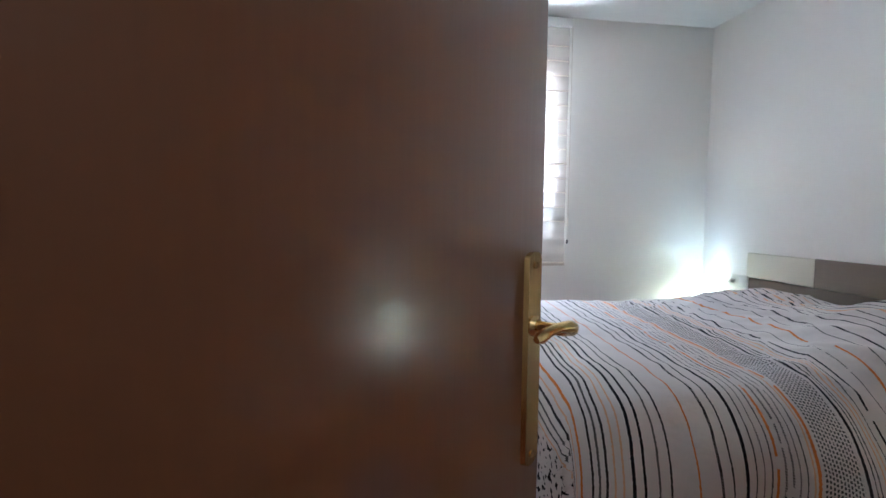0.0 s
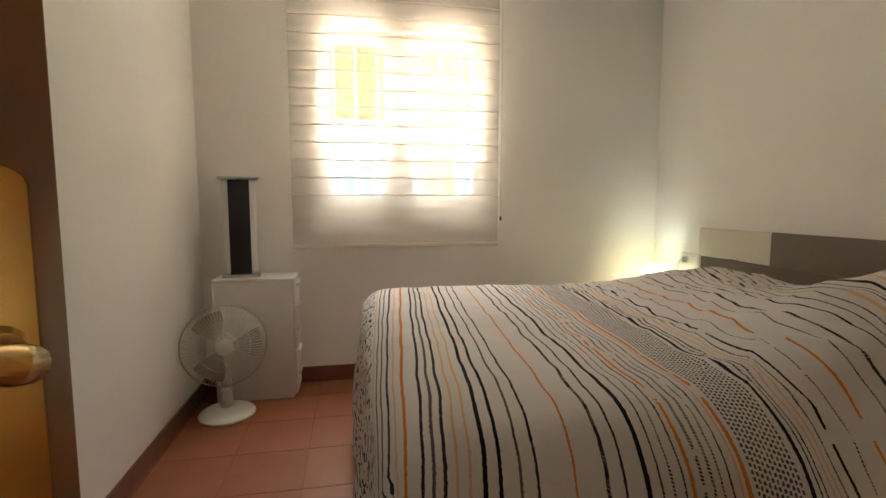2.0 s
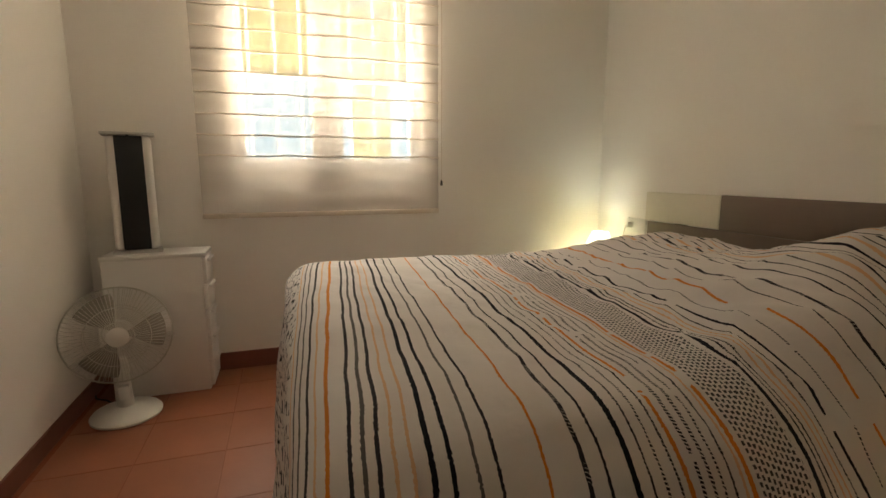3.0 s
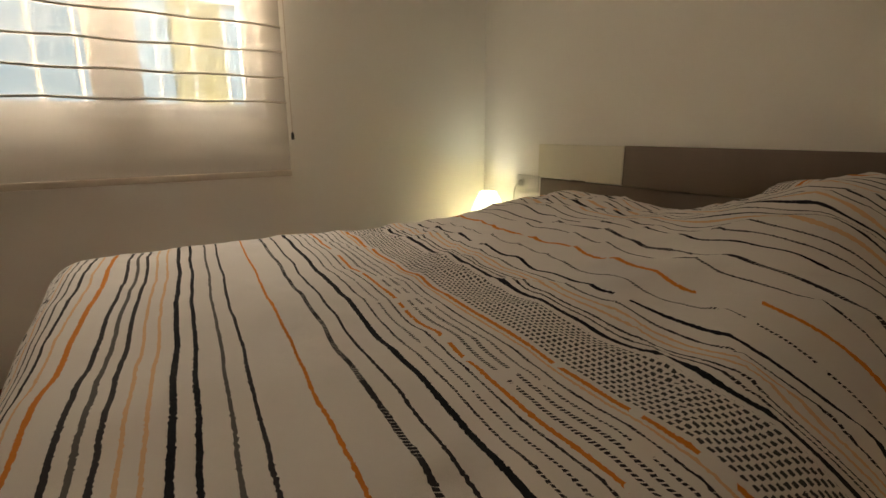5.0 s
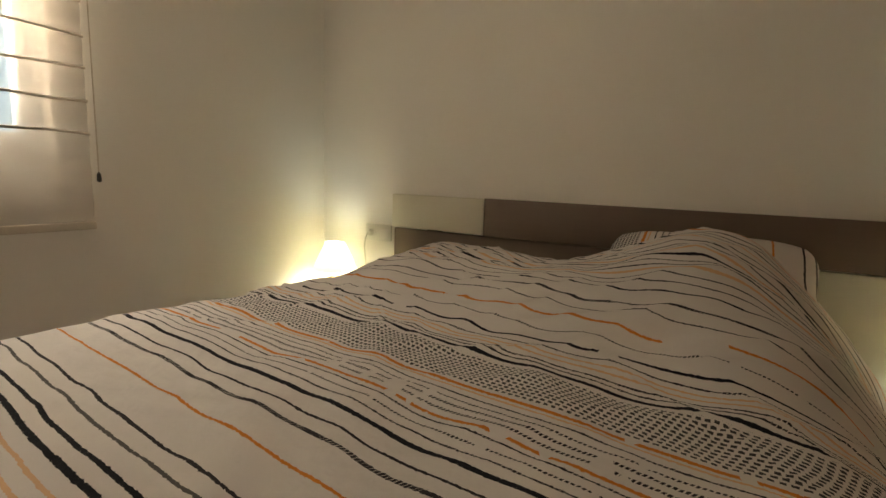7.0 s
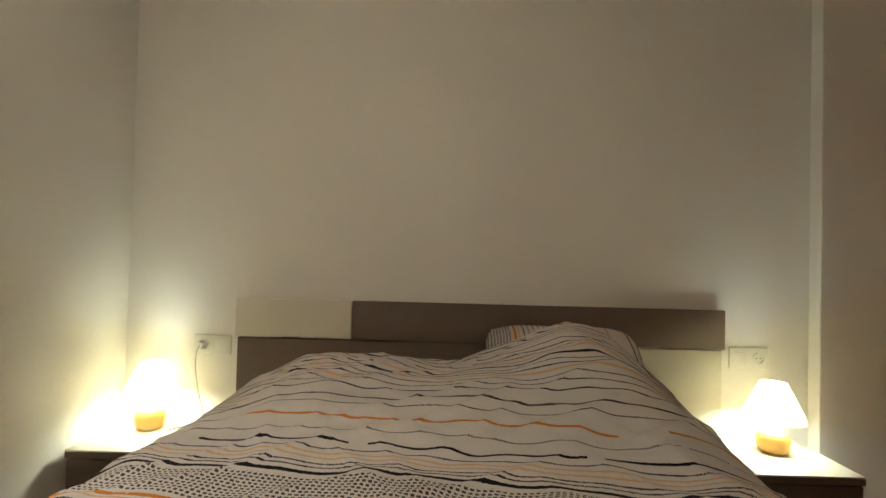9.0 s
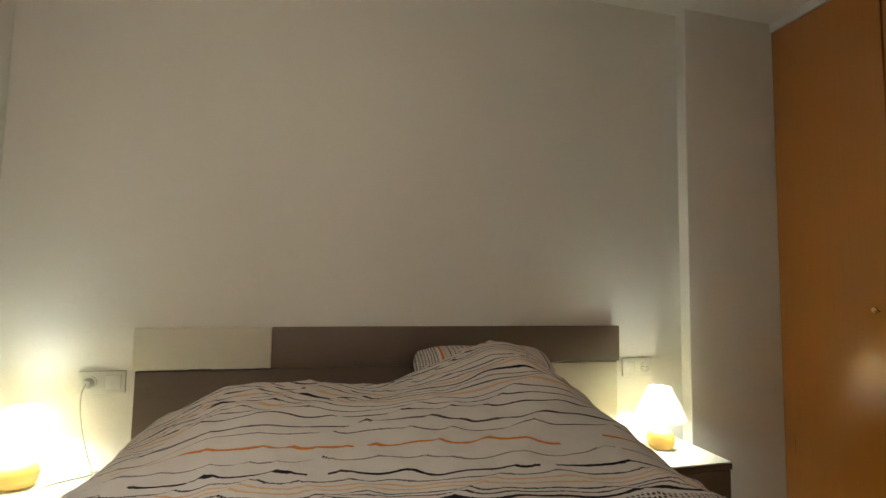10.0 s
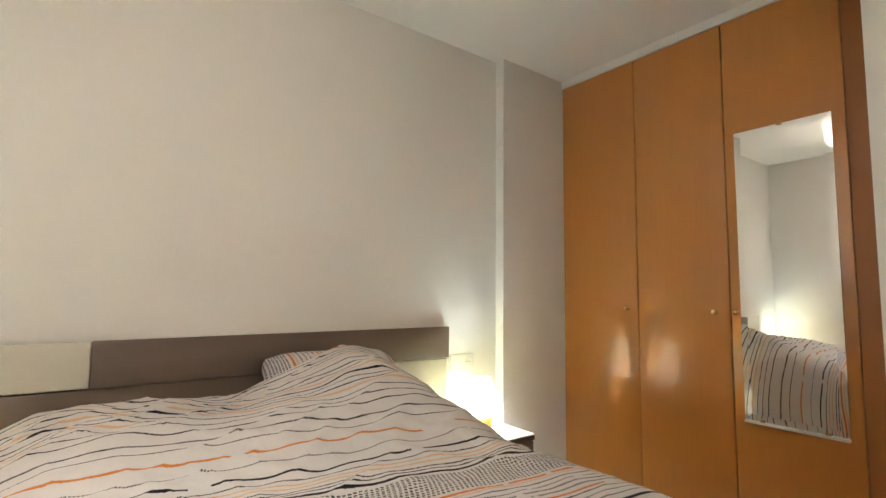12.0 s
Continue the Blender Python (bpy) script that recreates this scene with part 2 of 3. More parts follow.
    inside = n.math("MULTIPLY", n.math("GREATER_THAN", u, MESH_FROM), n.math("LESS_THAN", u, MESH_TO))
    band = n.math("MULTIPLY", inside, n.math("MULTIPLY", rows, dots))
    colour = n.mix(n.math("MULTIPLY", band, 0.92), colour, INK["k"])
    # the hanging foot end is printed with loose black flecks
    flecks = n.math("GREATER_THAN", n.noise(42.0, (1.5, 0.8, 1), 1.0, "cloth"), 0.58)
    flecks = n.math("MULTIPLY", flecks, n.math("LESS_THAN", u, FOOT_PRINT))
    colour = n.mix(flecks, colour, INK["k"])
    n.link(colour, n.bsdf.inputs["Base Color"])
    n.bsdf.inputs["Roughness"].default_value = 0.85
    n.bsdf.inputs["Specular IOR Level"].default_value = 0.2
    n.bump(n.math("ADD", n.noise(14.0, (1, 1, 1), 4.0, "cloth"), n.math("MULTIPLY", n.noise(700.0, (1, 1, 1), 1.0, "cloth"), 0.08)), 0.55, 0.014)
    return n.mat


M_LINEN = linen("striped_linen")


# ---- building helpers ----
def box(bm, x0, x1, y0, y1, z0, z1, bevel=0.0, segments=2):
    made = bmesh.ops.create_cube(bm, size=1.0)["verts"]
    for v in made:
        v.co = Vector(((x0 + x1) / 2 + v.co.x * (x1 - x0), (y0 + y1) / 2 + v.co.y * (y1 - y0), (z0 + z1) / 2 + v.co.z * (z1 - z0)))
    if bevel:
        edges = list({e for v in made for e in v.link_edges})
        bmesh.ops.bevel(bm, geom=edges, offset=bevel, segments=segments, affect="EDGES", profile=0.5)


def tube(bm, a, b, r0, r1=None, sides=16, caps=True):
    a, b = Vector(a), Vector(b)
    m = Matrix.Translation((a + b) / 2) @ (b - a).to_track_quat("Z", "Y").to_matrix().to_4x4()
    bmesh.ops.create_cone(bm, cap_ends=caps, segments=sides, radius1=r0, radius2=r0 if r1 is None else r1, depth=(b - a).length, matrix=m)


def turned(bm, profile, sides=40, at=(0, 0, 0), close=False):
    """A body turned round a vertical axis from (radius, height) pairs."""
    rings = []
    for r, z in profile:
        rings.append([bm.verts.new((at[0] + r * math.cos(2 * math.pi * i / sides), at[1] + r * math.sin(2 * math.pi * i / sides), at[2] + z)) for i in range(sides)])
    for a, b in zip(rings, rings[1:]):
        for i in range(sides):
            bm.faces.new((a[i], a[(i + 1) % sides], b[(i + 1) % sides], b[i]))
    if close:
        bm.faces.new(rings[0][::-1])
        bm.faces.new(rings[-1])


def sweep(bm, points, radius, sides=10, radii=None, flat=1.0):
    """A round bar along points."""
    pts = [Vector(p) for p in points]
    rings = []
    for i, p in enumerate(pts):
        d = (pts[min(i + 1, len(pts) - 1)] - pts[max(i - 1, 0)]).normalized()
        side = d.cross(Vector((0, 0, 1)))
        side = side.normalized() if side.length > 1e-4 else Vector((1, 0, 0))
        up = side.cross(d).normalized()
        r = radii[i] if radii else radius
        rings.append([bm.verts.new(p + side * (r * math.cos(2 * math.pi * k / sides)) + up * (r * flat * math.sin(2 * math.pi * k / sides))) for k in range(sides)])
    for a, b in zip(rings, rings[1:]):
        for k in range(sides):
            bm.faces.new((a[k], a[(k + 1) % sides], b[(k + 1) % sides], b[k]))
    bm.faces.new(rings[0][::-1])
    bm.faces.new(rings[-1])


def mesh_of(name, bm, material, smooth=False):
    bmesh.ops.recalc_face_normals(bm, faces=bm.faces)
    data = bpy.data.meshes.new(name)
    bm.to_mesh(data)
    bm.free()
    data.materials.append(material)
    if smooth:
        for p in data.polygons:
            p.use_smooth = True
        data.set_sharp_from_angle(angle=radians(40))
    return data


def thing(name, label, category, at=(0, 0, 0), turn=0.0, group=""):
    ob = new(name)
    ob.empty_display_size = 0.05
    ob.matrix_basis = pose(*at, 0, 0, turn)
    return tagged(ob, label, category, group)


def part(name, bm, material, parent, label="", smooth=False):
    ob = new(name, mesh_of(name, bm, material, smooth))
    ob.parent = parent
    if label:
        tagged(ob, label)
    return ob


def structure(name, bm, material, label, category, smooth=False):
    return tagged(new(name, mesh_of(name, bm, material, smooth)), label, category, kind="structure")


def block(name, material, parent, x0, x1, y0, y1, z0, z1, bevel=0.003, label=""):
    bm = bmesh.new()
    box(bm, x0, x1, y0, y1, z0, z1, bevel)
    return part(name, bm, material, parent, label, smooth=True)


# ---- the room ----
LEFT, RIGHT, FAR, NEAR, TOP = 0.832, 3.70, 8.05, 4.90, 2.55
OPEN = (1.50, 2.50, 1.06, 2.09)   # window opening: x, x, z, z
WARD_Y, WARD_R = 4.605, 2.024

bm = bmesh.new()
box(bm, LEFT - 0.1, RIGHT + 0.12, 3.2, FAR + 0.2, -0.12, -0.0016)
floor = structure("floor", bm, M_GROUT, "red terracotta tiled bedroom floor", "floor")
bm = bmesh.new()
box(bm, LEFT - 0.1, RIGHT + 0.12, 3.2, FAR + 0.2, TOP, TOP + 0.12)
structure("ceiling", bm, M_CEIL, "plain white painted ceiling", "ceiling")
bm = bmesh.new()
box(bm, LEFT - 0.1, LEFT, 3.2, FAR, 0, TOP)
structure("wall_west", bm, M_WALL, "off-white painted plaster wall", "wall")
bm = bmesh.new()
box(bm, RIGHT, RIGHT + 0.12, 3.2, FAR, 0, TOP)
structure("wall_east", bm, M_WALL, "off-white painted wall behind the bed", "wall")
bm = bmesh.new()
box(bm, LEFT - 0.1, OPEN[0], FAR, FAR + 0.2, 0, TOP)
box(bm, OPEN[1], RIGHT + 0.12, FAR, FAR + 0.2, 0, TOP)
box(bm, OPEN[0], OPEN[1], FAR, FAR + 0.2, 0, OPEN[2])
box(bm, OPEN[0], OPEN[1], FAR, FAR + 0.2, OPEN[3], TOP)
structure("wall_north", bm, M_WALL, "off-white painted wall with a window", "wall")
bm = bmesh.new()
box(bm, 1.74, WARD_R - 0.004, NEAR - 0.10, NEAR, 0, TOP)
box(bm, LEFT, 0.92, NEAR - 0.10, NEAR, 0, TOP)
box(bm, 0.92, 1.74, NEAR - 0.10, NEAR, 2.06, TOP)
box(bm, WARD_R - 0.10, WARD_R - 0.004, 4.0, NEAR - 0.10, 0, TOP)
structure("wall_south", bm, M_WALL, "off-white wall with the doorway beside the wardrobe", "wall")
bm = bmesh.new()
box(bm, LEFT, RIGHT, 3.2, 3.3, 0, TOP)
structure("wall_hall", bm, M_WALL, "plain off-white hall wall", "wall")
bm = bmesh.new()
box(bm, 3.635, RIGHT, 4.0, 5.15, 0, TOP, 0.004)
structure("column", bm, M_WALL, "narrow off-white painted wall pier", "column")
bm = bmesh.new()
box(bm, WARD_R, 3.635, WARD_Y - 0.02, WARD_Y + 0.006, 2.50, TOP)
structure("trim", bm, M_CEIL, "white painted strip above the wardrobe", "trim")

for name, x0, x1, y0, y1 in (("baseboard_west", LEFT, LEFT + 0.012, NEAR, FAR), ("baseboard_north", LEFT + 0.012, RIGHT, FAR - 0.012, FAR),
                             ("baseboard_east", RIGHT - 0.012, RIGHT, 5.15, FAR - 0.012)):
    bm = bmesh.new()
    box(bm, x0, x1, y0, y1, 0, 0.078 if name == "baseboard_west" else 0.095, 0.003)
    structure(name, bm, M_SKIRT, "dark red ceramic tile skirting", "baseboard")

# ---- window, blind and the view outside ----
GLASS_Y = 8.15
window = tagged(new("window_1"), "white two-leaf casement window behind a blind", "window", kind="structure")
bm = bmesh.new()
x0, x1, z0, z1 = OPEN
for a in ((x0, x0 + 0.03, z0, z1), (x1 - 0.03, x1, z0, z1), (x0 + 0.03, x1 - 0.03, z0, z0 + 0.03), (x0 + 0.03, x1 - 0.03, z1 - 0.03, z1)):
    box(bm, a[0], a[1], GLASS_Y - 0.03, GLASS_Y + 0.03, a[2], a[3], 0.003)
part("window_frame", bm, M_FRAME, window, smooth=True)
for a, b in ((x0 + 0.031, 1.974), (1.978, x1 - 0.031)):
    bm = bmesh.new()
    e0, e1 = (0.03, 0.082) if a < 1.7 else (0.082, 0.03)
    box(bm, a, a + e0, GLASS_Y - 0.045, GLASS_Y + 0.02, z0 + 0.031, z1 - 0.031, 0.004)
    box(bm, b - e1, b, GLASS_Y - 0.045, GLASS_Y + 0.02, z0 + 0.031, z1 - 0.031, 0.004)
    box(bm, a + e0, b - e1, GLASS_Y - 0.045, GLASS_Y + 0.02, z0 + 0.031, z0 + 0.06, 0.004)
    box(bm, a + e0, b - e1, GLASS_Y - 0.045, GLASS_Y + 0.02, z1 - 0.06, z1 - 0.031, 0.004)
    sash = part("sash", bm, M_FRAME, window, smooth=True)
    bm = bmesh.new()
    box(bm, a + e0 - 0.004, b - e1 + 0.004, GLASS_Y - 0.004, GLASS_Y + 0.002, z0 + 0.057, z1 - 0.057)
    part("pane", bm, M_PANE, sash).visible_shadow = False
bm = bmesh.new()
box(bm, 1.966, 1.986, GLASS_Y - 0.085, GLASS_Y - 0.045, 1.50, 1.53, 0.004)
box(bm, 1.968, 1.984, GLASS_Y - 0.09, GLASS_Y - 0.075, 1.40, 1.53, 0.005)
part("window_handle", bm, M_FRAME, window, smooth=True)

M_NET = sheer("net_cloth", (0.55, 0.78, 1.0), 0.03, 0.86)
bm = bmesh.new()
top_row, low_row = [], []
for i in range(61):
    nx = 2.03 + 0.43 * i / 60
    ny = 8.215 + 0.010 * math.sin(i * 0.62) + 0.006 * math.sin(i * 1.7 + 1.0)
    top_row.append(bm.verts.new((nx, ny, z1 - 0.035)))
    low_row.append(bm.verts.new((nx, ny + 0.004 * math.sin(i * 0.9), z0 + 0.035)))
for i in range(60):
    bm.faces.new((low_row[i], low_row[i + 1], top_row[i + 1], top_row[i]))
part("net", bm, M_NET, window, "thin pale blue net in soft upright folds", smooth=True)

grille = thing("window_grille", "grey iron security grille outside the window", "grille", (2.0, 8.36, 1.58))
for i in range(9):
    bm = bmesh.new()
    gx = -0.56 + i * 0.14
    tube(bm, (gx, 0, -0.58), (gx, 0, 0.58), 0.008, sides=8)
    part("bar", bm, M_GRILLE, grille, smooth=True)
for gz in (-0.56, 0.0, 0.56):
    bm = bmesh.new()
    box(bm, -0.6, 0.6, -0.012, 0.012, gz - 0.006, gz + 0.006)
    part("rail", bm, M_GRILLE, grille)
for gx in (-0.59, 0.59):
    bm = bmesh.new()
    box(bm, gx - 0.008, gx + 0.008, -0.112, -0.012, 0.40, 0.42)
    part("wall_anchor", bm, M_GRILLE, grille)

bm = bmesh.new()
box(bm, -400, 400, 8.26, 800, -0.4, -0.15)
structure("ground", bm, M_GROUND, "pale paved yard outside the window", "ground")
porch = thing("porch", "yellow rendered porch with a beam outside the window", "porch", (0, 0, -0.15))
bm = bmesh.new()
box(bm, -2.0, 6.0, 9.6, 9.85, 2.02, 2.9, 0.01)
part("beam", bm, M_YELLOW, porch)
for px in (-1.9, 2.33, 5.6):
    bm = bmesh.new()
    box(bm, px, px + 0.32, 9.61, 9.84, 0, 2.02, 0.01)
    part("pillar", bm, M_YELLOW, porch)
# self-lit pale blue board, added beyond the porch to make the view bright
glow = Nodes("glowing_distance")
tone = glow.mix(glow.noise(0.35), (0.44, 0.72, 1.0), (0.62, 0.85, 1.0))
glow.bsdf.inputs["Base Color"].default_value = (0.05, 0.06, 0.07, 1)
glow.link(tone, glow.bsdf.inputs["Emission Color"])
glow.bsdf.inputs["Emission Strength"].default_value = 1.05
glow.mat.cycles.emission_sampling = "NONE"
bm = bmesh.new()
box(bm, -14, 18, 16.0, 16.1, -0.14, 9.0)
structure("backdrop", bm, glow.mat, "glowing pale blue board standing in for the bright distance", "backdrop")

BLIND_X0, BLIND_X1, BLIND_Z = 1.345, 2.575, 0.828
BLIND_Y = 8.0
blind = thing("roman_blind", "sheer beige roman blind with stitched rods, lowered over the window", "blind", (0, BLIND_Y, 0))
bm = bmesh.new()
rows, cols = 120, 36
grid = []
for j in range(rows + 1):
    z = BLIND_Z + (2.47 - BLIND_Z) * j / rows
    sag = 0.006 * math.sin((z - 1.03) / 0.1 * 2 * math.pi)
    grid.append([bm.verts.new((BLIND_X0 + (BLIND_X1 - BLIND_X0) * i / cols, sag * 0.4 + 0.003 * math.sin(i * 0.45 + z * 3), z)) for i in range(cols + 1)])
for j in range(rows):
    for i in range(cols):
        bm.faces.new((grid[j][i], grid[j][i + 1], grid[j + 1][i + 1], grid[j + 1][i]))
part("fabric", bm, M_BLIND, blind, smooth=True)
bm = bmesh.new()
box(bm, BLIND_X0, BLIND_X1, -0.012, 0.012, BLIND_Z - 0.012, BLIND_Z + 0.014, 0.004)
M_HEM = plain("blind_hem", (0.62, 0.55, 0.47), 0.9, vary=0.05, scale=60)
part("bottom_hem", bm, M_HEM, blind, smooth=True)
bm = bmesh.new()
box(bm, BLIND_X0 - 0.01, BLIND_X1 + 0.01, -0.025, 0.05, 2.46, 2.52, 0.005)
part("head_rail", bm, M_WHITE, blind, smooth=True)
for j in range(13):
    z = 1.128 + j * 0.1005
    bm = bmesh.new()
    pts = [(BLIND_X0 + (BLIND_X1 - BLIND_X0) * i / 12, -0.005, z + 0.003 * math.sin(i * 1.9 + j * 2.3)) for i in range(13)]
    sweep(bm, pts, 0.0045, 8)
    part("rod_pocket", bm, M_POCKET, blind, smooth=True)
bm = bmesh.new()
sweep(bm, [(BLIND_X1 + 0.012, -0.02, 2.46), (BLIND_X1 + 0.014, -0.02, 1.6), (BLIND_X1 + 0.012, -0.02, 1.0)], 0.0018, 6)
part("pull_cord", bm, M_HEM, blind, smooth=True)
bm = bmesh.new()
turned(bm, [(0.001, 0.03), (0.006, 0.022), (0.007, 0.0), (0.002, -0.004)], 12, (BLIND_X1 + 0.012, -0.02, 0.975), True)
part("cord_knob", bm, M_DARK, blind, smooth=True)

# ---- the open room door ----
DOOR_EDGE, DOOR_TURN, DOOR_W = (1.494, 5.464), 45.0, 0.80
hx = DOOR_EDGE[0] - DOOR_W * math.cos(radians(DOOR_TURN))
hy = DOOR_EDGE[1] - DOOR_W * math.sin(radians(DOOR_TURN))
door = tagged(new("door_1"), "dark brown veneered door standing half open", "door", kind="structure")
door.matrix_basis = pose(hx, hy, 0, 0, 0, DOOR_TURN)
block("leaf", M_DOOR, door, 0, DOOR_W, 0, 0.04, 0.008, 2.03, 0.002)
px = DOOR_W - 0.038
for side in (-1, 1):
    y_face = 0.0 if side < 0 else 0.04
    bm = bmesh.new()
    outline = []
    w, zb, zt = 0.0235, 0.780, 1.108
    for z, k in ((zb, -1), (zt, 1)):
        for i in range(9):
            a = math.pi * i / 8
            if k < 0:
                outline.append((px - w * math.cos(a), zb + 0.012 - 0.012 * math.sin(a)))
            else:
                outline.append((px + w * math.cos(a), zt - 0.012 + 0.012 * math.sin(a)))
    lower = [bm.verts.new((x, y_face, z)) for x, z in outline]
    upper = [bm.verts.new((px + (x - px) * 0.86, y_face + side * 0.007, z)) for x, z in outline]
    bm.faces.new(lower)
    bm.faces.new(upper)
    for i in range(len(outline)):
        j = (i + 1) % len(outline)
        bm.faces.new((lower[i], lower[j], upper[j], upper[i]))
    plate = part("handle_plate", bm, M_BRASS, door, "polished brass long plate", smooth=True)
    for z in (0.797, 1.088):
        bm = bmesh.new()
        tube(bm, (px, y_face + side * 0.0065, z), (px, y_face + side * 0.0085, z), 0.0055, sides=14)
        part("screw", bm, M_BRASS_DARK, plate, smooth=True)
    bm = bmesh.new()
    tube(bm, (px, y_face + side * 0.006, 0.996), (px, y_face + side * 0.014, 0.996), 0.017, 0.013, 24)
    o = y_face
    curve = [(px, o + side * 0.010, 0.996), (px, o + side * 0.040, 0.996), (px + 0.001, o + side * 0.054, 0.998), (px - 0.008, o + side * 0.067, 1.003),
             (px - 0.026, o + side * 0.070, 1.009), (px - 0.045, o + side * 0.065, 1.010), (px - 0.062, o + side * 0.058, 1.006), (px - 0.076, o + side * 0.053, 1.000), (px - 0.084, o + side * 0.051, 0.998)]
    sweep(bm, curve, 0.008, 14, [0.009, 0.009, 0.011, 0.0115, 0.0085, 0.007, 0.0075, 0.009, 0.005])
    part("lever", bm, M_BRASS, door, "curved brass lever handle", smooth=True)
bm = bmesh.new()
box(bm, DOOR_W - 0.001, DOOR_W + 0.001, 0.009, 0.031, 0.86, 1.08)
part("lock_strip", bm, M_BRASS, door)

# ---- built-in wardrobe and its mirror ----
ward = thing("wardrobe", "built-in wardrobe with three orange-brown veneered doors", "wardrobe", (0, WARD_Y, 0))
block("carcass", M_WARD_DARK, ward, WARD_R, 3.633, -0.58, -0.03, 0.0, 2.498)
block("side_post", M_WARD_DARK, ward, WARD_R, 2.146, -0.029, 0.010, 0.0, 2.498)
for a, b, knob_x in ((3.632, 3.116, 3.175), (3.110, 2.632, 2.695), (2.626, 2.151, 2.597)):
    leaf = block("door", M_WARD, ward, b, a, -0.024, 0.0, 0.03, 2.496, 0.002)
    bm = bmesh.new()
    m = Matrix.Translation((knob_x, 0, 1.046)) @ pose(0, 0, 0, -90)
    turned(bm, [(0.009, 0.0), (0.009, 0.003), (0.0045, 0.006), (0.0045, 0.014), (0.011, 0.019), (0.0135, 0.025), (0.011, 0.031), (0.003, 0.033)], 20, close=True)
    bmesh.ops.transform(bm, matrix=m, verts=bm.verts)
    part("knob", bm, M_BRASS, leaf, "small brass knob", smooth=True)

mirror = thing("mirror", "tall narrow frameless mirror hanging on a wardrobe door", "mirror", (2.384, WARD_Y + 0.010, 1.235), turn=-0.6)
mw, mh, bev, mt = 0.192, 0.675, 0.028, 0.012
bm = bmesh.new()
outer_b = [bm.verts.new((x, 0, z)) for x, z in ((-mw, -mh), (mw, -mh), (mw, mh), (-mw, mh))]
outer_f = [bm.verts.new((x, mt - 0.0016, z)) for x, z in ((-mw, -mh), (mw, -mh), (mw, mh), (-mw, mh))]
inner_f = [bm.verts.new((x, mt, z)) for x, z in ((-mw + bev, -mh + bev), (mw - bev, -mh + bev), (mw - bev, mh - bev), (-mw + bev, mh - bev))]
bm.faces.new(outer_b)
bm.faces.new(inner_f)
for i in range(4):
    j = (i + 1) % 4
    bm.faces.new((outer_b[i], outer_b[j], outer_f[j], outer_f[i]))
    bm.faces.new((outer_f[i], outer_f[j], inner_f[j], inner_f[i]))
part("glass", bm, M_MIRROR, mirror)
for cx, cz in ((0.0, mh), (-0.12, -mh), (0.12, -mh)):
    bm = bmesh.new()
    box(bm, cx - 0.010, cx + 0.010, 0.0, mt + 0.004, cz - 0.008, cz + 0.010, 0.002)
    part("clip", bm, M_BRASS_DARK, mirror, "small metal clip", smooth=True)
bm = bmesh.new()
box(bm, -mw, mw, 0.0, mt + 0.012, -mh - 0.012, -mh - 0.001, 0.003)
part("ledge", bm, M_WHITE, mirror, "narrow white ledge", smooth=True)

# ---- headboard and bed ----
head = thing("headboard", "low taupe and cream panelled headboard against the wall", "headboard", (3.66, 6.545, 0))
block("cream_panel", M_CREAM, head, 0.0, 0.022, 0.54, 1.024, 0.783, 0.939, 0.002, "cream upper panel")
block("taupe_panel", M_BROWN, head, 0.0, 0.022, -1.021, 0.537, 0.779, 0.941, 0.002, "taupe wood-grain upper panel")
block("taupe_panel", M_BROWN, head, 0.012, 0.03, -0.53, 1.018, 0.20, 0.776, 0.002, "taupe wood-grain lower panel")
block("cream_panel", M_CREAM, head, 0.012, 0.03, -1.015, -0.533, 0.20, 0.773, 0.002, "cream lower panel")
for hy in (-0.8, 0.8):
    block("post", M_BROWN, head, 0.0305, 0.038, hy - 0.04, hy + 0.04, 0.0, 0.90, 0.001)

BED_X0, BED_Y0, BED_Y1 = 1.74, 5.70, 7.43
bed = thing("bed", "double bed with a pale mattress under a striped duvet", "bed", (2.70, 6.68, 0))
block("base", M_MATTRESS, bed, -0.88, 0.94, -0.66, 0.66, 0.14, 0.34, 0.02)
block("mattress", M_MATTRESS, bed, -0.88, 0.94, -0.66, 0.66, 0.341, 0.55, 0.05)
for lx in (-0.8, 0.84):
    for ly in (-0.58, 0.58):
        bm = bmesh.new()
        tube(bm, (lx, ly, 0), (lx, ly, 0.14), 0.025, sides=14)
        part("leg", bm, M_DARK, bed, smooth=True)


def smooth_step(a, b, x):
    t = max(0.0, min(1.0, (x - a) / (b - a)))
    return t * t * (3 - 2 * t)


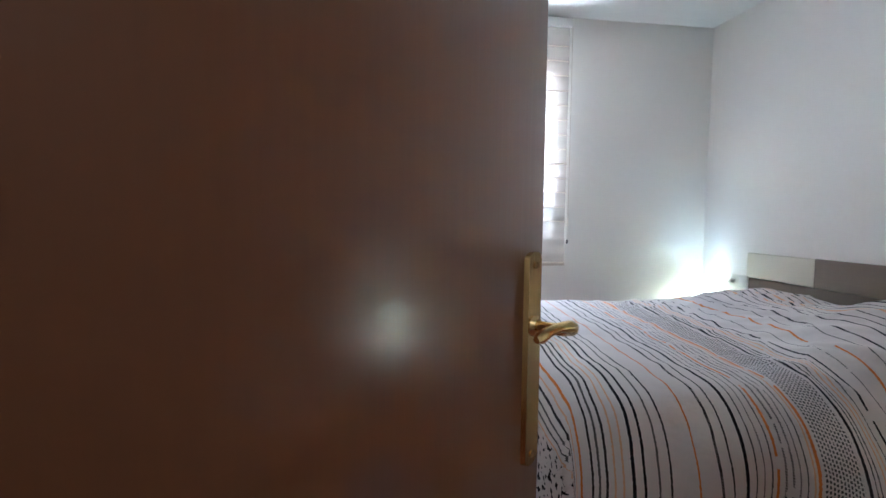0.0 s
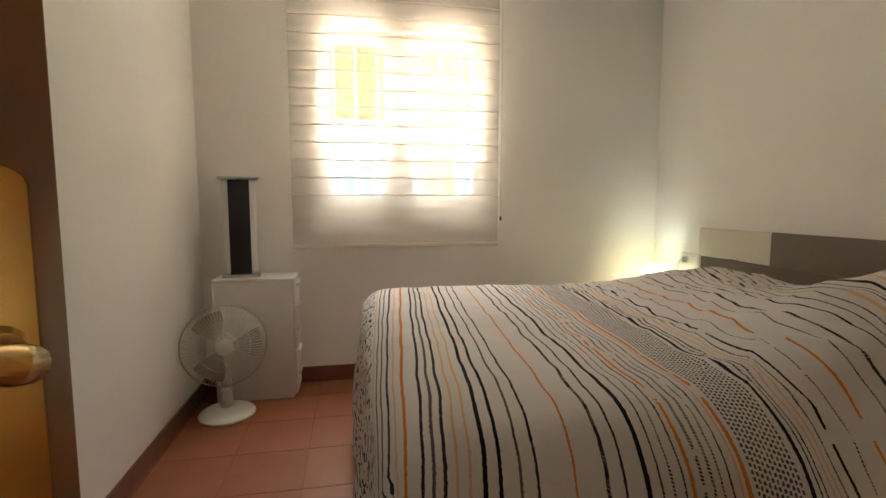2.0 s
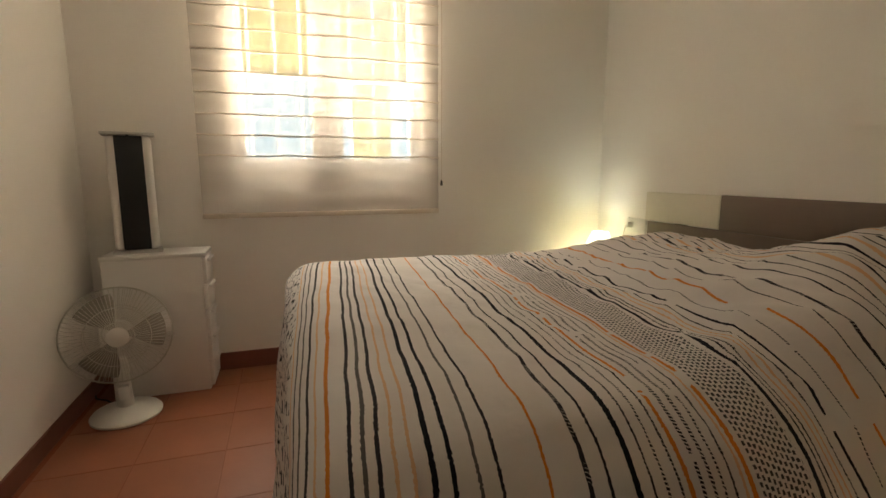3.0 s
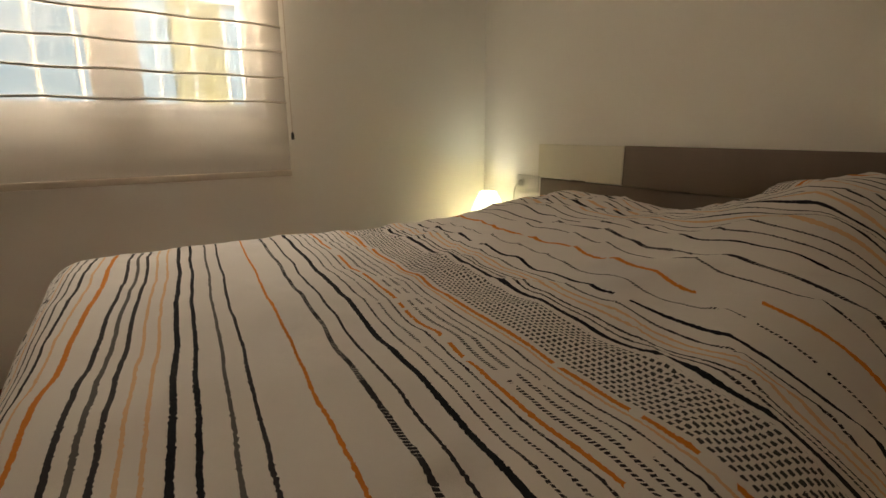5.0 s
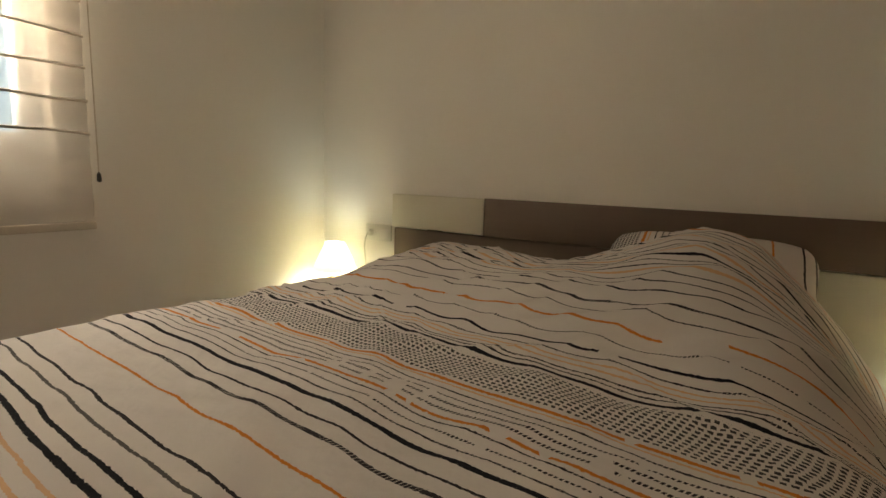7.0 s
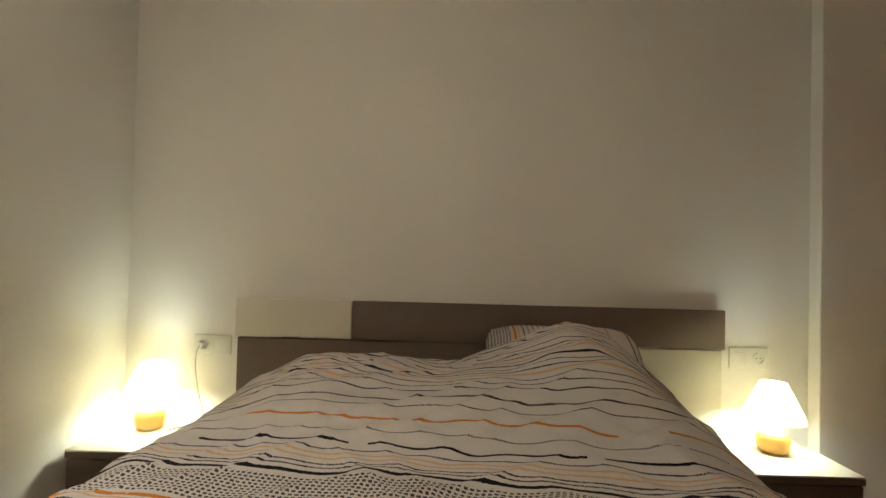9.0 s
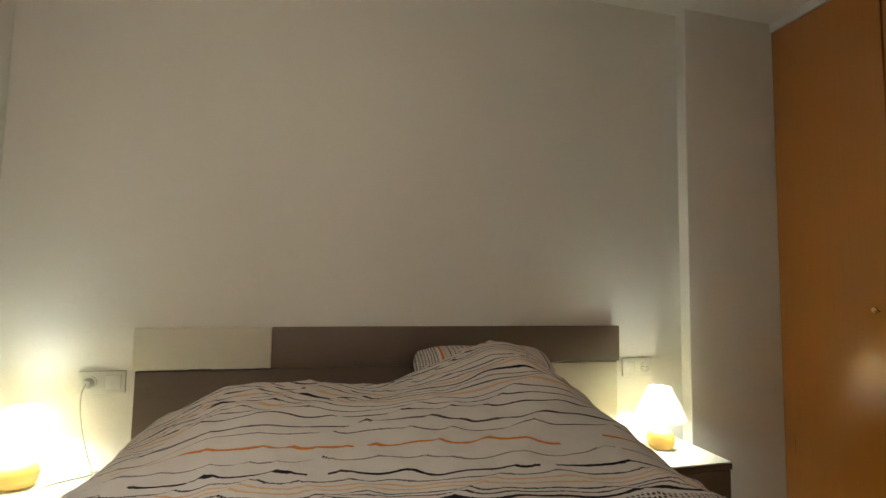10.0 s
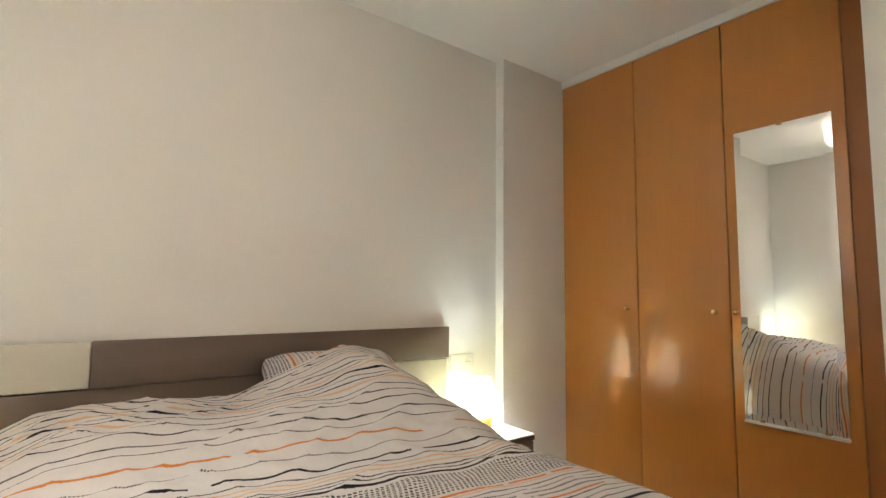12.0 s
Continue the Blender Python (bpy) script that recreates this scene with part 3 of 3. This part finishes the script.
def duvet_top(x, y):
    """Height of the duvet's upper side."""
    z = 0.671 + 0.091 * smooth_step(2.58, 3.14, x)
    z += 0.146 * math.exp(-((x - 3.43) / 0.45) ** 2 - ((y - 6.156) / 0.31) ** 2)
    z -= 0.056 * math.exp(-((x - 3.13) / 0.36) ** 2 - ((y - 7.30) / 0.13) ** 2)
    z -= 0.017 * math.exp(-((x - 3.40) / 0.30) ** 2 - ((y - 6.72) / 0.14) ** 2)
    # folds run mostly along the bed, with a few across
    z += 0.012 * noise.noise(Vector((x * 2.2, y * 4.5, 1.7)))
    z += 0.006 * noise.noise(Vector((x * 7.0 + y * 3.0, y * 9.0 - x * 4.0, 4.1)))
    ripple = smooth_step(2.30, 2.75, x)
    z += ripple * 0.012 * noise.noise(Vector((x * 12.0 + y * 3.0, y * 4.0, 7.7)))
    # sharp soft-edged creases, fanned out from the pillows and the near corner
    for a, f, k in ((0.5, 9.0, 0.010), (-0.9, 7.0, 0.008)):
        c = noise.noise(Vector(((x * math.cos(a) + y * math.sin(a)) * f, (y * math.cos(a) - x * math.sin(a)) * 2.0, a * 9)))
        z += k * (0.35 + 0.65 * ripple) * (1 - min(1.0, abs(c) * 3.5)) ** 2
    return z


def over_edge(s, half, r):
    """Runs along the cloth from the middle: sideways place and drop."""
    a = abs(s)
    k = 1 if s >= 0 else -1
    flat = half - r
    if a <= flat:
        return s, 0.0
    arc = (a - flat) / r
    if arc < math.pi / 2:
        return k * (flat + r * math.sin(arc)), r * (1 - math.cos(arc))
    extra = a - flat - r * math.pi / 2
    return k * (half + 0.05 * extra), r + extra


R_SIDE, R_FOOT = 0.12, 0.11
half_y = (BED_Y1 - BED_Y0) / 2
mid_y = (BED_Y0 + BED_Y1) / 2
X_HEAD = 3.52
length = X_HEAD - BED_X0
na, nb = 150, 150
s_max = half_y - R_SIDE + R_SIDE * math.pi / 2 + 0.42
t_max = length - R_FOOT + R_FOOT * math.pi / 2 + 0.40
places, cloth_uv = [], []
for i in range(na + 1):
    t = t_max * i / na
    row, uv_row = [], []
    for j in range(nb + 1):
        s = -s_max + 2 * s_max * j / nb
        dx, drop_x = over_edge(t, length, R_FOOT)
        # the shoulders are rounder towards the pillows
        top_end = smooth_step(1.2, 0.3, t)
        along = min(1.0, t / length)
        if s < 0:
            r, half = R_SIDE + 0.14 + 0.335 * top_end, 0.849 - 0.140 * along
        else:
            r, half = R_SIDE + 0.293 * top_end, 0.996 - 0.052 * along
        dy, drop_y = over_edge(s, half, r)
        x, y = X_HEAD - dx, mid_y + dy
        drop = max(drop_x, drop_y)
        z = duvet_top(x, y) - drop
        hang = smooth_step(0.08, 0.40, drop)
        if drop_y > drop_x:
            y += (1 if s > 0 else -1) * hang * (0.022 * math.sin(x * 13 + 2.5 * noise.noise(Vector((x * 3, s, 0)))) + 0.012)
        else:
            x -= 0.022 * smooth_step(0.03, 0.14, drop) + hang * (0.020 * math.sin(y * 15 + 2.0 * noise.noise(Vector((y * 3, t, 3)))) + 0.012)
        if t < 0.07:
            z -= 0.03 * (1 - t / 0.07) ** 2
        z = max(z, 0.10 + 0.02 * math.sin(y * 9 + x * 7))
        row.append((x, y, z))
        uv_row.append((X_HEAD - t - 0.098 * (s + mid_y - 6.5), s))
    places.append(row)
    cloth_uv.append(uv_row)


def cloth_piece(keep):
    """The cells of the cloth that keep(i, j) picks, with their print."""
    bm = bmesh.new()
    uv = bm.loops.layers.uv.new("cloth")
    made = {}
    for i in range(na):
        for j in range(nb):
            if not keep(i, j):
                continue
            corners = ((i, j), (i, j + 1), (i + 1, j + 1), (i + 1, j))
            for c in corners:
                if c not in made:
                    made[c] = bm.verts.new(places[c[0]][c[1]])
            f = bm.faces.new([made[c] for c in corners])
            for loop, c in zip(f.loops, corners):
                loop[uv].uv = cloth_uv[c[0]][c[1]]
    return bm


def in_hem(i, j):
    return i >= na - 3 or j < 3 or j >= nb - 3


duvet = thing("duvet", "off-white duvet with black and orange stripes on the bed", "duvet")
for name, keep in (("cover", lambda i, j: not in_hem(i, j)), ("hem", in_hem)):
    piece = part(name, cloth_piece(keep), M_LINEN, duvet)
    for p in piece.data.polygons:
        p.use_smooth = True
    solid = piece.modifiers.new("thickness", "SOLIDIFY")
    solid.thickness, solid.offset = (0.012 if name == "cover" else 0.016), -1.0


def pillow(name, centre, size, turn, shift, label):
    bm = bmesh.new()
    layer = bm.loops.layers.uv.new("cloth")
    n = 36
    sheets = []
    for k in (1, -1):
        g = []
        for i in range(n + 1):
            row = []
            for j in range(n + 1):
                a, b = -1 + 2 * i / n, -1 + 2 * j / n
                puff = max(0.0, (1 - a ** 2) * (1 - abs(b) ** 2.6)) ** 0.55
                pinch = 1 - 0.05 * (abs(a * b) ** 2) * -1 - 0.06 * (1 - abs(a * b))
                z = k * size[2] / 2 * puff * (1 + 0.12 * noise.noise(Vector((a * 2, b * 2, k + shift))))
                row.append(bm.verts.new((a * size[0] / 2 * pinch * (1 - 0.16 * b ** 4), b * size[1] / 2 * pinch * (1 - 0.16 * a ** 4), z)))
            g.append(row)
        sheets.append(g)
        for i in range(n):
            for j in range(n):
                f = bm.faces.new((g[i][j], g[i + 1][j], g[i + 1][j + 1], g[i][j + 1]))
                for loop in f.loops:
                    loop[layer].uv = (2.3 + shift + loop.vert.co.y * 0.9, loop.vert.co.x)
    bmesh.ops.remove_doubles(bm, verts=bm.verts, dist=0.0004)
    ob = new(name, mesh_of(name, bm, M_LINEN))
    for p in ob.data.polygons:
        p.use_smooth = True
    ob.matrix_basis = pose(*centre, *turn)
    return tagged(ob, label, "pillow")


pillow("pillow", (3.475, 6.225, 0.728), (0.44, 0.62, 0.16), (0, -36, 0), 0.0, "striped pillow propped against the headboard")
pillow("pillow", (3.40, 7.00, 0.655), (0.42, 0.66, 0.13), (0, -8, 0), 0.3, "striped pillow hidden under the duvet")

# ---- bedside tables, lamps, sockets ----
def bedside(x, y0, y1, label):
    t = thing("bedside_table", label, "bedside table", (x, (y0 + y1) / 2, 0), group="bedside tables")
    w = (y1 - y0) / 2
    block("top", M_CREAM, t, -0.005, 0.335, -w, w, TABLE_TOP - 0.006, TABLE_TOP, 0.001, "pale top sheet")
    block("body", M_BROWN, t, 0.018, 0.335, -w, w, 0.06, TABLE_TOP - 0.007, 0.002)
    for z0, z1 in ((0.245, TABLE_TOP - 0.035), (0.07, 0.238)):
        block("drawer", M_BROWN, t, 0.0, 0.0175, -w + 0.004, w - 0.004, z0, z1, 0.003)
    block("top_edge", M_BROWN, t, -0.005, 0.0175, -w, w, TABLE_TOP - 0.03, TABLE_TOP - 0.007, 0.002)
    block("plinth", M_BROWN, t, 0.03, 0.33, -w + 0.02, w - 0.02, 0.0, 0.0595, 0.002)
    return t


bedside(3.35, 7.585, 8.02, "low taupe two-drawer bedside table by the window wall")
bedside(3.31, 5.245, 5.68, "low taupe two-drawer bedside table by the wardrobe")


def table_lamp(x, y, label):
    t = thing("table_lamp", label, "lamp", (x, y, TABLE_TOP), group="bedside lamps")
    bm = bmesh.new()
    turned(bm, [(0.030, 0.0), (0.047, 0.004), (0.055, 0.018), (0.058, 0.038), (0.055, 0.060), (0.043, 0.078), (0.020, 0.088), (0.010, 0.092)], 36, close=True)
    part("base", bm, M_CERAMIC, t, "rounded ochre ceramic base", smooth=True)
    bm = bmesh.new()
    tube(bm, (0, 0, 0.090), (0, 0, 0.150), 0.010, sides=16)
    part("lamp_holder", bm, M_PLASTIC, t, smooth=True)
    bm = bmesh.new()
    turned(bm, [(0.1055, 0.128), (0.1080, 0.1275), (0.1078, 0.133), (0.097, 0.158), (0.078, 0.200), (0.058, 0.241), (0.048, 0.260), (0.045, 0.264)], 44)
    part("shade", bm, M_SHADE, t, "glowing cream conical shade", smooth=True)
    bm = bmesh.new()
    bmesh.ops.create_uvsphere(bm, u_segments=16, v_segments=10, radius=0.022, matrix=Matrix.Translation((0, 0, 0.180)))
    b = part("bulb", bm, M_BULB, t, smooth=True)
    b.visible_shadow = False
    for k in range(3):
        bm = bmesh.new()
        a = k * 2.094
        tube(bm, (0.009 * math.cos(a), 0.009 * math.sin(a), 0.148), (0.101 * math.cos(a), 0.101 * math.sin(a), 0.137), 0.0012, sides=6)
        part("shade_wire", bm, M_STEEL, t)
    return t


table_lamp(*LAMP_A, "lit table lamp on the window-side bedside table")
table_lamp(*LAMP_B, "lit table lamp on the wardrobe-side bedside table")


def socket_plate(y0, y1, z0, z1, socket_first, label):
    t = thing("wall_socket", label, "socket", (RIGHT, (y0 + y1) / 2, (z0 + z1) / 2))
    w, h = (y1 - y0) / 2, (z1 - z0) / 2
    block("plate", M_PLASTIC, t, -0.010, 0.0, -w, w, -h, h, 0.003)
    s = 1 if socket_first else -1
    block("rocker", M_WHITE, t, -0.014, -0.0102, -s * w * 0.5 - 0.026, -s * w * 0.5 + 0.026, -0.026, 0.026, 0.002)
    bm = bmesh.new()
    m = Matrix.Translation((-0.010, s * w * 0.5, 0)) @ pose(0, 0, 0, 0, -90)
    turned(bm, [(0.024, 0.0), (0.024, 0.004), (0.020, 0.004), (0.019, -0.006), (0.001, -0.007)], 28)
    bmesh.ops.transform(bm, matrix=m, verts=bm.verts)
    well = part("socket", bm, M_PLASTIC, t, smooth=True)
    for dy in (-0.0095, 0.0095):
        bm = bmesh.new()
        tube(bm, (-0.0112, s * w * 0.5 + dy, 0), (-0.0102, s * w * 0.5 + dy, 0), 0.0025, sides=10)
        part("pin_hole", bm, M_DARK, well)
    return t


socket_plate(7.598, 7.755, 0.697, 0.779, True, "white double wall plate with a plugged-in cord")
socket_plate(5.325, 5.487, 0.697, 0.786, False, "white double wall plate with switch and socket")
# seen from the bed the second plate has its socket towards the pier
cord = thing("lamp_cord", "thin white lamp cord with a plug", "cord", (3.70, 7.716, 0.738))
bm = bmesh.new()
tube(bm, (-0.040, 0, 0), (-0.0145, 0, 0), 0.013, 0.018, 20)
part("plug", bm, M_PLASTIC, cord, smooth=True)
bm = bmesh.new()
pts = []
for i in range(25):
    t = i / 24
    p = (1 - t) ** 3 * Vector((-0.040, 0, 0)) + 3 * t * (1 - t) ** 2 * Vector((-0.085, 0.02, -0.05)) + 3 * t * t * (1 - t) * Vector((-0.05, -0.02, -0.25)) + t ** 3 * Vector((-0.06, -0.05, -0.312))
    pts.append(p)
for i in range(1, 13):
    t = i / 12
    pts.append(Vector((-0.06 - 0.095 * t, -0.05 + 0.115 * t + 0.02 * math.sin(t * 3.14), -0.3145)))
sweep(bm, pts, 0.003, 8)
part("cable", bm, M_CABLE, cord, smooth=True)

# ---- the corner by the window: chest, air purifier, fan ----
CH = (0.945, 1.368, 7.815, 8.035, 0.675)
chest = thing("drawer_chest", "narrow white chest with five small drawers", "chest", (CH[0], CH[2], 0))
cw, cd = CH[1] - CH[0], CH[3] - CH[2]
block("body", M_WHITE, chest, 0, cw - 0.018, 0, cd, 0.0, CH[4] - 0.019, 0.002)
block("top", M_WHITE, chest, -0.003, cw, -0.003, cd, CH[4] - 0.018, CH[4], 0.003)
for k in range(5):
    z = 0.02 + k * 0.127
    d = block("drawer", M_WHITE, chest, cw - 0.0175, cw, 0.004, cd - 0.004, z, z + 0.122, 0.002)
    bm = bmesh.new()
    box(bm, cw, cw + 0.016, cd * 0.2, cd * 0.8, z + 0.098, z + 0.112, 0.004)
    part("pull", bm, M_WHITE, d, smooth=True)

PUR = (1.072, 7.93, CH[4])
pur = thing("air_purifier", "slim white tower purifier with a black mesh front", "air purifier", PUR, turn=12)
bm = bmesh.new()
box(bm, -0.098, 0.098, -0.062, 0.062, 0.0, 0.016, 0.006)
part("foot", bm, M_STEEL, pur, smooth=True)
bm = bmesh.new()
box(bm, -0.088, 0.088, -0.042, 0.055, 0.016, 0.535, 0.02, 3)
part("body", bm, M_WHITE, pur, smooth=True)
bm = bmesh.new()
box(bm, -0.054, 0.054, -0.050, -0.040, 0.018, 0.533, 0.003)
part("mesh_front", bm, M_BLACK, pur, "black mesh front", smooth=True)
bm = bmesh.new()
box(bm, -0.104, 0.104, -0.060, 0.062, 0.535, 0.549, 0.005)
cap = part("top_plate", bm, M_STEEL, pur, "silver top plate", smooth=True)
bm = bmesh.new()
tube(bm, (0.0, -0.058, 0.530), (0.0, -0.066, 0.530), 0.007, sides=14)
part("button", bm, M_DARK, pur, smooth=True)

fan = thing("desk_fan", "white table fan with wire guard standing on the floor", "fan", (1.035, 7.655, 0), turn=14)
bm = bmesh.new()
turned(bm, [(0.135, 0.0), (0.137, 0.010), (0.128, 0.022), (0.090, 0.034), (0.040, 0.044), (0.028, 0.050)], 44, close=True)
part("base", bm, M_PLASTIC, fan, smooth=True)
bm = bmesh.new()
turned(bm, [(0.034, 0.040), (0.030, 0.08), (0.026, 0.16), (0.024, 0.26)], 28, close=True)
part("stem", bm, M_PLASTIC, fan, smooth=True)
bm = bmesh.new()
box(bm, -0.022, 0.022, -0.058, -0.026, 0.09, 0.15, 0.006)
part("switch_box", bm, M_PLASTIC, fan, smooth=True)
FZ = 0.37


def facing(bm):
    bmesh.ops.transform(bm, matrix=Matrix.Translation((0, 0, FZ)) @ pose(0, 0, 0, 84), verts=bm.verts)


bm = bmesh.new()
turned(bm, [(0.020, -0.090), (0.048, -0.080), (0.056, -0.050), (0.056, 0.0), (0.044, 0.020)], 30, close=True)
facing(bm)
part("motor_housing", bm, M_PLASTIC, fan, smooth=True)
bm = bmesh.new()
turned(bm, [(0.030, 0.022), (0.032, 0.040), (0.032, 0.062), (0.020, 0.068)], 26, close=True)
facing(bm)
hub = part("hub", bm, M_PLASTIC, fan, smooth=True)
for k in range(3):
    bm = bmesh.new()
    g = []
    for i in range(9):
        r = 0.03 + 0.145 * i / 8
        row = []
        for j in range(9):
            a = k * 2.0944 + (-0.42 + 0.84 * j / 8) * (0.75 + 0.45 * math.sin(math.pi * min(1, i / 8 * 0.75)))
            row.append(bm.verts.new((r * math.cos(a), r * math.sin(a), 0.045 + 0.018 * (j / 8 - 0.5) * 2 * (0.5 + 0.5 * i / 8))))
        g.append(row)
    for i in range(8):
        for j in range(8):
            bm.faces.new((g[i][j], g[i][j + 1], g[i + 1][j + 1], g[i + 1][j]))
    facing(bm)
    part("blade", bm, M_BLADE, fan, smooth=True)
M_WIRE = plain("guard_wire", (0.60, 0.58, 0.52), 0.4, vary=0.05)
for name, dome, count in (("front_guard", 1, 72), ("back_guard", -1, 60)):
    bm = bmesh.new()
    for k in range(count):
        a = 2 * math.pi * k / count
        pts = []
        for i in range(9):
            q = i / 8
            r = 0.036 + 0.164 * q
            z = 0.045 + dome * (0.055 * (1 - q ** 3))
            pts.append((r * math.cos(a), r * math.sin(a), z))
        sweep(bm, pts, 0.0009, 4)
    for r, q in ((0.2, 1.0), (0.12, 0.51), (0.06, 0.15)):
        z = 0.045 + dome * (0.055 * (1 - q ** 3))
        loop = [(r * math.cos(2 * math.pi * i / 48), r * math.sin(2 * math.pi * i / 48), z) for i in range(49)]
        sweep(bm, loop, 0.0035 if r == 0.2 else 0.0014, 6)
    facing(bm)
    tagged(part(name, bm, M_WIRE, fan, smooth=True), kind="stuff")
bm = bmesh.new()
turned(bm, [(0.040, 0.096), (0.040, 0.104), (0.034, 0.108)], 28, close=True)
facing(bm)
badge = part("guard_cap", bm, M_PLASTIC, fan, smooth=True)
fcord = thing("fan_cord", "dark fan cord lying on the floor by the wall", "cord", (0.86, 7.80, 0.0))
bm = bmesh.new()
sweep(bm, [(0.10, -0.04, 0.006), (0.05, 0.02, 0.006), (0.0, 0.05, 0.006), (-0.02, 0.10, 0.006), (-0.03, 0.2, 0.006)], 0.004, 8)
part("cable", bm, M_DARK, fcord, smooth=True)

# ---- floor tiles ----
TILE, GAP = 0.308, 0.003
shared = None
for i in range(10):
    for j in range(12):
        tx, ty = LEFT + 0.03 + i * TILE, NEAR - 0.45 + j * TILE
        x0, x1 = max(tx, LEFT), min(tx + TILE - GAP, RIGHT)
        y0, y1 = max(ty, NEAR - 0.5), min(ty + TILE - GAP, FAR)
        if x1 - x0 < 0.02 or y1 - y0 < 0.02:
            continue
        full = abs(x1 - x0 - TILE + GAP) < 1e-6 and abs(y1 - y0 - TILE + GAP) < 1e-6
        if full and shared:
            ob = new("tile", shared)
        else:
            bm = bmesh.new()
            w, d = (x1 - x0) / 2, (y1 - y0) / 2
            lo = [bm.verts.new((a * w, b * d, -0.0015)) for a, b in ((-1, -1), (1, -1), (1, 1), (-1, 1))]
            hi = [bm.verts.new((a * (w - 0.001), b * (d - 0.001), 0.0)) for a, b in ((-1, -1), (1, -1), (1, 1), (-1, 1))]
            bm.faces.new(hi)
            for k in range(4):
                bm.faces.new((lo[k], lo[(k + 1) % 4], hi[(k + 1) % 4], hi[k]))
            data = mesh_of("tile", bm, M_TILE)
            if full:
                shared = data
            ob = new("tile", data)
        ob.parent = floor
        ob.location = ((x0 + x1) / 2, (y0 + y1) / 2, 0)
